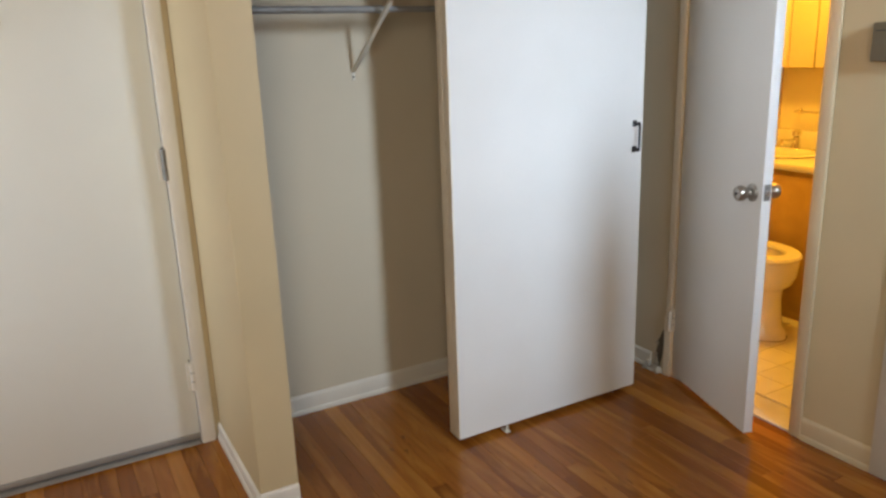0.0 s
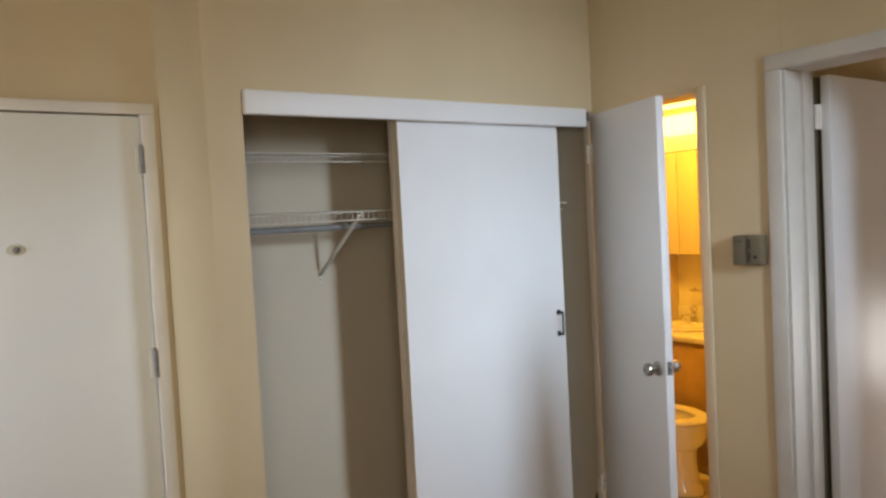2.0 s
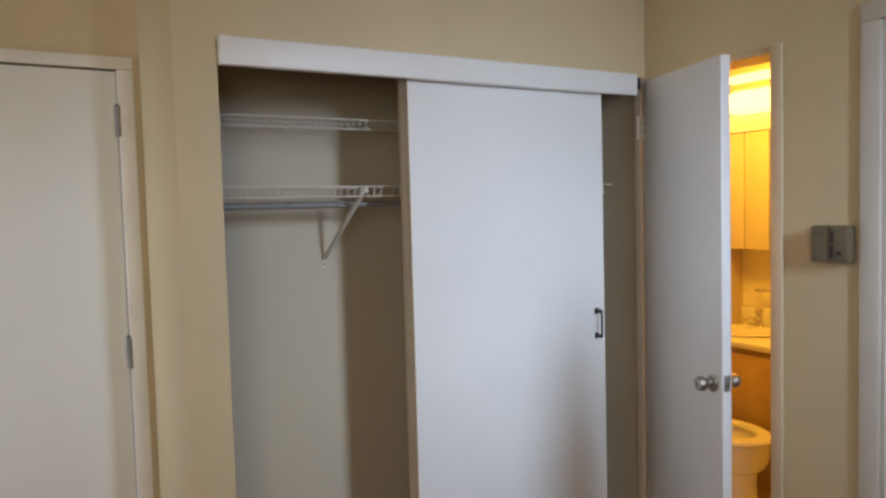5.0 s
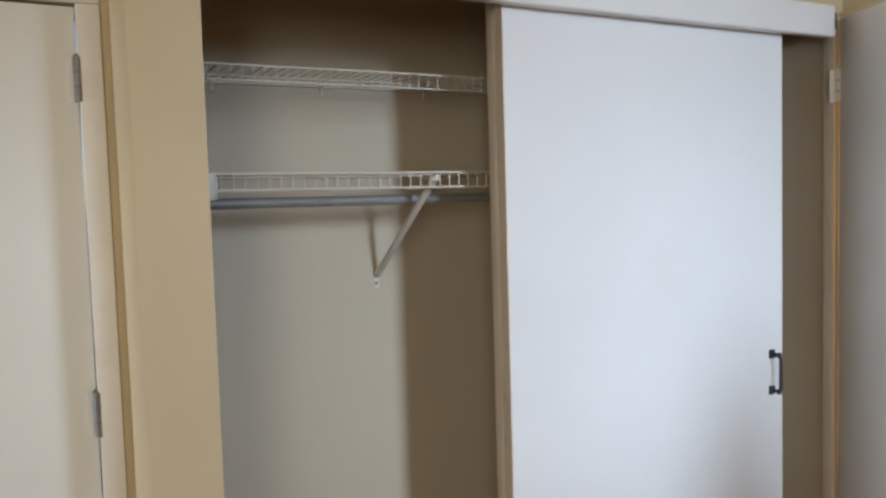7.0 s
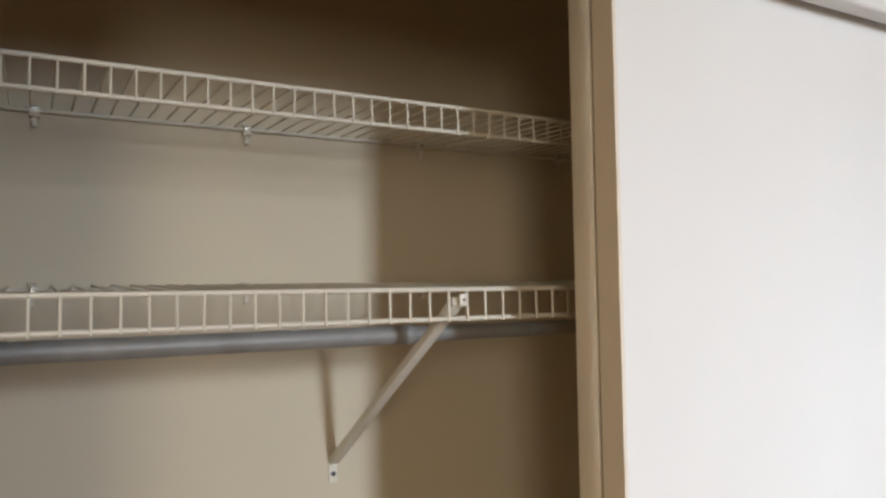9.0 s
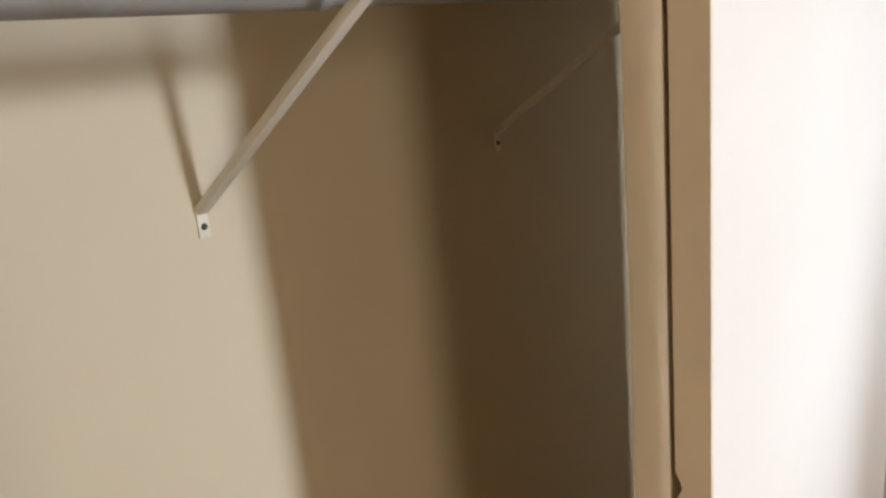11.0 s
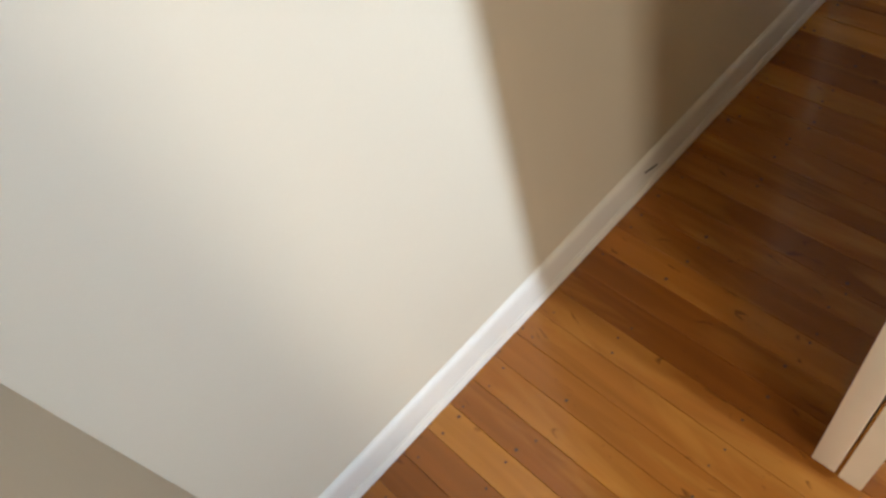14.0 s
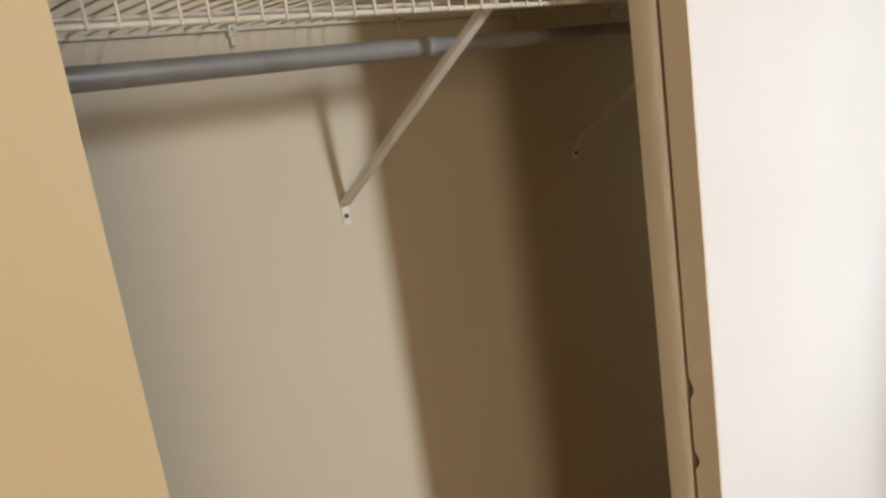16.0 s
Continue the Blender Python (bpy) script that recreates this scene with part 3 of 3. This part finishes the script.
# broken plaster by the corner trim
rng = random.Random(4)
dm = thing("damaged_plaster", "broken plaster and debris at the foot of the corner trim", "wall damage")
ol = []
for k in range(22):
    a = 2 * math.pi * k / 22
    r = 0.75 + 0.45 * rng.random()
    ol.append((0.112 + math.cos(a) * 0.022 * r, 0.100 + math.sin(a) * 0.090 * r))
ol = [(y - (z - 0.1) * 0.10, max(0.004, z)) for y, z in ol]
# flat plate on the wall; the hole's depth and shade are put into its colour
part("cavity", extrude(ol, "x", XR - 0.0065, XR - 0.0046), HOLE, dm, "dark plate painted as the shade in the wall's hole")
bm = bmesh.new()
for k in range(26):
    y, z = 0.085 + rng.random() * 0.085, 0.006 + rng.random() ** 2 * 0.06
    s = 0.005 + rng.random() * 0.012
    box_into(bm, -s, s, -s * 0.7, s * 0.7, -s * 0.5, s * 0.5, m=pose(XR - 0.010 - rng.random() * 0.026, y, max(s * 0.62, z if z < 0.03 else s * 0.62), rng.random() * 40, rng.random() * 40, rng.random() * 180))
tagged(part("rubble", bm, RUBBLE, dm, "crumbled plaster bits"), kind="stuff")
bm = bmesh.new()
for k in range(4):
    z = 0.03 + rng.random() * 0.19
    s = 0.004 + rng.random() * 0.009
    box_into(bm, -0.002, 0.002, -s, s, -s * 1.3, s * 1.3, m=pose(XR - 0.0075, 0.088 + rng.random() * 0.05, z, rng.random() * 360, 0, 0))
tagged(part("flakes", bm, RUBBLE, dm, "loose paint flakes"), kind="stuff")

# ---- bathroom door ----
bd = thing("bathroom_door", "white painted flush bathroom door standing ajar", "door", at=(1.690, 0.030, 0), rz=-18.0)
part("door_slab", box(0.0, 0.035, -0.536, -0.001, 0.022, 2.028, bevel=0.002), WHITE, bd)
for side in (-1, 1):
    x = 0.0 if side < 0 else 0.035
    kb = part("knob", lathe([(0.031, 0), (0.031, 0.004), (0.026, 0.008), (0.0115, 0.011), (0.0115, 0.026), (0.022, 0.031), (0.0265, 0.040), (0.0265, 0.052), (0.022, 0.060), (0.010, 0.063)], pose(x, -0.482, 0.912, 0, 90 * side, 0), 28), STEEL, bd, "satin steel door knob with rose")
    part("keyhole", lathe([(0.006, 0.0631), (0.005, 0.0645)], pose(x, -0.482, 0.912, 0, 90 * side, 0), 12), DARKM, kb)
part("latch_plate", box(0.006, 0.029, -0.5385, -0.536, 0.891, 0.947, bevel=0.0008), HINGE, bd, "steel latch plate")
part("latch_bolt", box(0.011, 0.024, -0.548, -0.5385, 0.911, 0.927, bevel=0.002), STEEL, bd)
for z in (0.22, 1.80):
    hinge(bd, -0.004, -0.001, z, z + 0.09, "hinge painted over in white", 0.0065, TRIM)
structure("strike_plate", box(XR + 0.008, XR + 0.034, -0.542, -0.5405, 0.90, 0.96), HINGE, "dark steel strike plate", "strike plate")

# ---- second room door ----
rd = thing("room_door", "white painted flush door standing open against a wall", "door")
part("door_slab", box(1.936, 2.70, -0.964, -0.928, 0.010, 2.050, bevel=0.002), WHITE, rd)
for z in (0.21, 1.846):
    h = part("hinge", rod((1.918, -0.930, z), (1.918, -0.930, z + 0.095), 0.007, 12), TRIM, rd, "hinge painted white")
    part("leaf", boxes((1.898, 1.9365, -0.932, -0.922, z, z + 0.095), bevel=0.002), TRIM, h)

# dark strip stands in for the shade in the hinge gap
structure("door_gap_shade", box(1.8975, 1.975, -0.908, -0.900, 0.004, 2.05), BOXM, "dark strip painted as the shade in the open door's gap", "strip")

# ---- chime box on the east wall ----
cb = thing("intercom_box", "brown metal intercom box with vent slots on the wall", "intercom")
part("body", box(XR - 0.040, XR - 0.0005, -0.832, -0.711, 1.340, 1.455, bevel=0.004), BOXM, cb)
part("cover", box(XR - 0.047, XR - 0.0405, -0.768, -0.714, 1.343, 1.452, bevel=0.003), BOXM, cb, "raised cover plate")
part("cover_line", box(XR - 0.0482, XR - 0.047, -0.757, -0.724, 1.430, 1.433), BOXD, cb)
part("frame", boxes((XR - 0.046, XR - 0.0402, -0.829, -0.774, 1.345, 1.450), bevel=0.002), BOXM, cb)
for z in (1.355, 1.402):
    part("slot", box(XR - 0.0475, XR - 0.0462, -0.788, -0.779, z, z + 0.038), BOXD, cb)
part("button", lathe([(0.007, 0), (0.007, 0.004), (0.004, 0.006)], pose(XR - 0.046, -0.808, 1.372, 0, -90, 0), 14), BOXD, cb)

# ---- bathroom ----
structure("bath_threshold", box(XR - 0.002, XR + T + 0.004, -0.5415, 0.041, -0.01, 0.008, bevel=0.003), STONE, "worn stone threshold at the bathroom door", "threshold")
VX, VZ = 2.665, 0.815
van = thing("vanity_cabinet", "orange oak bathroom vanity cabinet", "vanity")
part("carcass", box(VX + 0.030, 3.214, -0.20, 0.719, 0.001, VZ - 0.036), OAKC, van)
for y0, y1 in ((-0.19, -0.085), (-0.08, 0.535), (0.54, 0.712)):
    dd = part("door", box(VX + 0.010, VX + 0.0295, y0, y1, 0.06, VZ - 0.06, bevel=0.004), OAKC, van)
    part("knob", lathe([(0.006, 0), (0.006, 0.010), (0.013, 0.016), (0.011, 0.022)], pose(VX + 0.010, y1 - 0.04 if y0 < 0.5 else y0 + 0.04, 0.66, 0, -90, 0), 16), DARKM, dd)
ct = thing("vanity_counter", "cream cultured-marble vanity counter with basin", "counter")
part("slab", box(VX, 3.214, -0.21, 0.719, VZ - 0.0355, VZ, bevel=0.008, seg=3), CERAM, ct)
part("splash", box(3.190, 3.214, -0.21, 0.719, VZ + 0.0005, VZ + 0.10, bevel=0.004), CERAM, ct)
part("basin_rim", lathe([(0.19, 0), (0.205, 0.004), (0.21, 0.010), (0.20, 0.014), (0.18, 0.010), (0.10, 0.002)], pose(2.92, 0.50, VZ) @ Matrix.Diagonal((0.8, 1, 1, 1)), 36), CERAM, ct)
fc = thing("faucet", "chrome single-lever bathroom faucet on the counter", "faucet")
part("base", box(3.072, 3.128, 0.452, 0.602, VZ + 0.0005, VZ + 0.014, bevel=0.006, seg=3), CHROME, fc)
part("body", lathe([(0.026, 0), (0.025, 0.012), (0.021, 0.030), (0.021, 0.052), (0.017, 0.060)], pose(3.10, 0.527, VZ + 0.014), 20), CHROME, fc)
part("spout", rod((3.09, 0.527, VZ + 0.050), (2.975, 0.527, VZ + 0.062), 0.013, 16, 0.010), CHROME, fc)
part("nozzle", lathe([(0.009, 0), (0.010, 0.004), (0.009, 0.016)], pose(2.982, 0.527, VZ + 0.040), 14), CHROME, fc)
part("handle", lathe([(0.012, 0), (0.024, 0.006), (0.026, 0.020), (0.020, 0.034), (0.008, 0.040)], pose(3.10, 0.527, VZ + 0.0745), 18), CHROME, fc)
mc = thing("medicine_cabinet", "cream three-door medicine cabinet above the vanity", "medicine cabinet")
part("carcass", box(3.085, 3.2145, -0.15, 0.715, 1.262, 1.93), OAKC, mc)
for y0, y1 in ((-0.148, 0.125), (0.125, 0.283), (0.283, 0.441), (0.441, 0.599), (0.599, 0.714)):
    dr = part("door", box(3.068, 3.0845, y0 + 0.003, y1 - 0.003, 1.264, 1.922, bevel=0.003), CABF, mc)
    part("pull_lip", box(3.064, 3.068, y0 + 0.02, y1 - 0.02, 1.2645, 1.270, bevel=0.001), CABF, dr)
vl = thing("vanity_light", "lit warm vanity light box above the medicine cabinet", "wall lamp")
part("base", box(3.10, 3.2145, 0.05, 0.70, 1.925, 2.30, bevel=0.006), CABF, vl)
dif = part("diffuser", box(3.035, 3.0995, 0.07, 0.68, 2.030, 2.155, bevel=0.02, seg=3), BULB, vl, "glowing warm ribbed diffuser")
for k in range(24):
    part("rib", rod((3.034, 0.088 + k * 0.025, 2.045), (3.034, 0.088 + k * 0.025, 2.140), 0.0042, 8), BULB, dif)
part("upper_diffuser", box(3.045, 3.0995, 0.07, 0.68, 2.205, 2.245, bevel=0.008), BULB, vl)
part("lower_trim", box(3.06, 3.0995, 0.06, 0.69, 1.928, 2.026, bevel=0.004), DIMBULB, vl, "softly glowing translucent apron")
part("middle_trim", box(3.05, 3.0995, 0.06, 0.69, 2.160, 2.200, bevel=0.004), CABF, vl)
part("upper_trim", box(3.04, 3.0995, 0.06, 0.69, 2.250, 2.298, bevel=0.004), CABF, vl)
# added fill near the ceiling, apart from the light box, brightens the vanity wall
area("bath_fill_light", pose(2.36, 0.20, 2.40, 0, -22, 0), 0.30, 0.6, 46, (1.0, 0.485, 0.030))

tb = thing("towel_bar", "short chrome towel bar on the bathroom wall", "towel bar")
part("bar", rod((3.160, 0.455, 1.020), (3.160, 0.600, 1.020), 0.006, 14), CHROME, tb)
for yy in (0.462, 0.593):
    arm = part("arm", rod((3.200, yy, 1.020), (3.156, yy, 1.020), 0.0065, 12), CHROME, tb)
    part("rose", lathe([(0.016, 0), (0.015, 0.004), (0.008, 0.006)], pose(3.2062, yy, 1.020, 0, -90, 0), 16), CHROME, arm)


def egg(cx, cy, a, b_front, b_back, z, k=28):
    out = []
    for i in range(k):
        t = 2 * math.pi * i / k
        out.append(Vector((cx + a * math.cos(t), cy + (b_back if math.sin(t) > 0 else b_front) * math.sin(t), z)))
    return out


def loft(rings, cap0=True, cap1=True):
    bm = bmesh.new()
    vs = [[bm.verts.new(p) for p in r] for r in rings]
    k = len(vs[0])
    for a, b in zip(vs, vs[1:]):
        for i in range(k):
            bm.faces.new((a[i], a[(i + 1) % k], b[(i + 1) % k], b[i]))
    if cap0:
        bm.faces.new(list(reversed(vs[0])))
    if cap1:
        bm.faces.new(vs[-1])
    return bm


TX, TY = 2.405, 0.235
wc = thing("toilet", "white ceramic toilet with its seat down and lid up", "toilet")
part("bowl", loft([egg(TX, TY + 0.06, 0.146, 0.285, 0.20, 0.017), egg(TX, TY + 0.06, 0.142, 0.28, 0.20, 0.05), egg(TX, TY + 0.06, 0.130, 0.255, 0.19, 0.075), egg(TX, TY + 0.06, 0.126, 0.242, 0.19, 0.20), egg(TX, TY + 0.05, 0.132, 0.235, 0.20, 0.255),
                     egg(TX, TY + 0.01, 0.158, 0.232, 0.22, 0.285), egg(TX, TY, 0.170, 0.242, 0.23, 0.33), egg(TX, TY, 0.178, 0.247, 0.24, 0.385), egg(TX, TY, 0.178, 0.249, 0.24, 0.407),
                     egg(TX, TY, 0.130, 0.185, 0.16, 0.406), egg(TX, TY, 0.110, 0.160, 0.14, 0.345), egg(TX, TY + 0.03, 0.070, 0.10, 0.09, 0.285)]), CERAM, wc)
part("caulk_line", loft([egg(TX, TY + 0.06, 0.151, 0.290, 0.205, 0.0135), egg(TX, TY + 0.06, 0.149, 0.288, 0.203, 0.0175)]), GAPS, wc, "dirty caulk line round the base")
part("seat", loft([egg(TX, TY, 0.182, 0.252, 0.23, 0.410), egg(TX, TY, 0.187, 0.258, 0.235, 0.420), egg(TX, TY, 0.180, 0.250, 0.23, 0.432), egg(TX, TY, 0.128, 0.180, 0.15, 0.432), egg(TX, TY, 0.122, 0.172, 0.145, 0.420), egg(TX, TY, 0.126, 0.178, 0.15, 0.410), egg(TX, TY, 0.182, 0.252, 0.23, 0.410)], False, False), CERAM, wc, "white plastic toilet seat")
part("water", loft([egg(TX, TY + 0.02, 0.082, 0.12, 0.10, 0.300), egg(TX, TY + 0.02, 0.082, 0.12, 0.10, 0.302)]), WATERM, wc)
part("tank", box(TX - 0.22, TX + 0.22, 0.52, 0.712, 0.37, 0.72, bevel=0.02, seg=3), CERAM, wc)
part("tank_lid", box(TX - 0.23, TX + 0.23, 0.51, 0.716, 0.7205, 0.755, bevel=0.01, seg=3), CERAM, wc)
part("lid", box(TX - 0.18, TX + 0.18, 0.475, 0.495, 0.436, 0.87, bevel=0.009, seg=3), CERAM, wc)

# window frames behind the camera
for nm, w in (("window_1", wa), ("window_2", wb)):
    x0, x1, z0, z1 = w
    wf = tagged(thing(nm, "white painted window frame in the south wall", "window"), kind="structure")
    part("window_frame", boxes((x0 - 0.06, x0, -3.3, -3.275, z0 - 0.06, z1 + 0.06), (x1, x1 + 0.06, -3.3, -3.275, z0 - 0.06, z1 + 0.06), (x0, x1, -3.3, -3.275, z1, z1 + 0.06), bevel=0.004), TRIM, wf)
    part("window_sill", box(x0 - 0.08, x1 + 0.08, -3.3, -3.23, z0 - 0.03, z0 - 0.0005, bevel=0.006), TRIM, wf)

# frame of the made-up opening that holds the entry fill lamp
x0, x1, z0, z1 = FILL_OPENING
wf = tagged(thing("entry_fill_frame", "unseen frame added round the entry fill light", "window"), kind="structure")
part("window_frame", boxes((-2.4, -2.378, x0 - 0.05, x0, z0 - 0.05, z1 + 0.05), (-2.4, -2.378, x1, x1 + 0.05, z0 - 0.05, z1 + 0.05), (-2.4, -2.378, x0, x1, z1, z1 + 0.05), bevel=0.004), TRIM, wf)
part("window_sill", box(-2.4, -2.34, x0 - 0.06, x1 + 0.06, z0 - 0.03, z0 - 0.0005, bevel=0.006), TRIM, wf)

structure("bath_wall_facing", box(3.2065, 3.2145, -0.7595, 0.7195, VZ + 0.102, 1.26), WTILE, "glossy cream facing on the wall above the vanity", "wall")

# ---- floors ----
sub = structure("floor", box(-2.53, 4.5, -3.5, 0.74, -0.12, -0.009), GAPS, "varnished oak strip floor with worn reddish boards", "floor")
rng = random.Random(11)
PW = 0.0572


def plank_mesh(width, length):
    bm = bmesh.new()
    g, c = 0.0003, 0.0006
    w, h = width - g, length - g
    lo = [bm.verts.new(v) for v in ((g, g, -0.0085), (w, g, -0.0085), (w, h, -0.0085), (g, h, -0.0085))]
    mi = [bm.verts.new(v) for v in ((g, g, -c), (w, g, -c), (w, h, -c), (g, h, -c))]
    hi = [bm.verts.new(v) for v in ((g + c, g + c, 0), (w - c, g + c, 0), (w - c, h - c, 0), (g + c, h - c, 0))]
    for a, b in ((lo, mi), (mi, hi)):
        for i in range(4):
            bm.faces.new((a[i], a[(i + 1) % 4], b[(i + 1) % 4], b[i]))
    bm.faces.new(hi)
    return bm


LEN = [0.30, 0.42, 0.56, 0.70, 0.85, 1.05, 1.25]
MESH = [mesh_of("plank", plank_mesh(PW, q), WOOD, False) for q in LEN]
NEAR = (-1.1, 1.703, -1.15)       # x0, x1, y0 of the boards laid one by one
rest_v, rest_f, nails = [], [], []


def rest_board(x, y, width, length):
    g, i = 0.0005, len(rest_v)
    rest_v.extend([(x + g, y + g, 0), (x + width - g, y + g, 0), (x + width - g, y + length - g, 0), (x + g, y + length - g, 0),
                   (x + g, y + g, -0.0085), (x + width - g, y + g, -0.0085), (x + width - g, y + length - g, -0.0085), (x + g, y + length - g, -0.0085)])
    rest_f.extend([(i, i + 1, i + 2, i + 3), (i, i + 4, i + 5, i + 1), (i + 1, i + 5, i + 6, i + 2), (i + 2, i + 6, i + 7, i + 3), (i + 3, i + 7, i + 4, i)])


x, made = -2.4, 0
while x < 4.39:
    width = min(PW, 4.4 - x)
    if x < XR - 0.0005 and x + width > XR:
        width = XR - x
    top = YB if -0.001 < x + width / 2 < XR else (0.60 if x < XR else -0.87)
    if -0.127 < x + width / 2 < 0:
        top = YW
    y = -3.3
    first_len = 0.15 + rng.random() * 0.8
    while y < top - 0.004:
        k = rng.randrange(len(LEN))
        far = min(y + (first_len if y == -3.3 else LEN[k]), top)
        if top - far < 0.12 or (0 < x < XR - 0.1 and far > -0.12):
            far = top
        if NEAR[0] < x < NEAR[1] and far > NEAR[2] and abs(width - PW) < 1e-6 and made < 300:
            ob = new("plank", MESH[k])
            ob.parent = sub
            ob.location = (x, y, (rng.random() - 0.5) * 0.0006)
            ob.scale = (1, (far - y) / LEN[k], 1)
            made += 1
            rows = [far - 0.012] if far < 0.5 else [far - 0.018, far - 0.045, far - 0.165, far - 0.40]
            if far > 0.5 or rng.random() < 0.2:
                for e in rows:
                    for across in (0.2, 0.8):
                        if rng.random() < 0.5:
                            nails.append((x + PW * across + (rng.random() - 0.5) * 0.008, e + (rng.random() - 0.5) * 0.016))
        else:
            rest_board(x, y, width, far - y)
        y = far
    x += width
me = bpy.data.meshes.new("far_planks")
me.from_pydata(rest_v, [], rest_f)
me.materials.append(WOOD)
fp = new("far_planks", me)
fp.parent = sub
tagged(fp, kind="stuff")
bm = bmesh.new()
for nx, ny in nails:
    bmesh.ops.create_circle(bm, cap_ends=True, segments=8, radius=0.0018 + rng.random() * 0.0016, matrix=pose(nx, ny, 0.0006))
nl = part("nail_heads", bm, GAPS, sub, "small dark nail holes")
tagged(nl, kind="stuff")

# bathroom floor tiles
bf = structure("bath_floor", box(XR + T - 0.002, 3.215, -0.7595, 0.7195, -0.0085, 0.010), GROUT, "cream ceramic tile bathroom floor with dark joints", "floor")
tm = mesh_of("tile", box(-0.0742, 0.0742, -0.0742, 0.0742, -0.004, 0.003, bevel=0.0012, seg=1), TILE, False)
for i in range(9):
    for j in range(10):
        tx, ty = XR + T + 0.075 + i * 0.151, -0.69 + j * 0.151
        if tx < 3.15 and ty < 0.66:
            o = new("tile", tm)
            o.parent = bf
            o.location = (tx, ty, 0.0125 + (rng.random() - 0.5) * 0.0006)
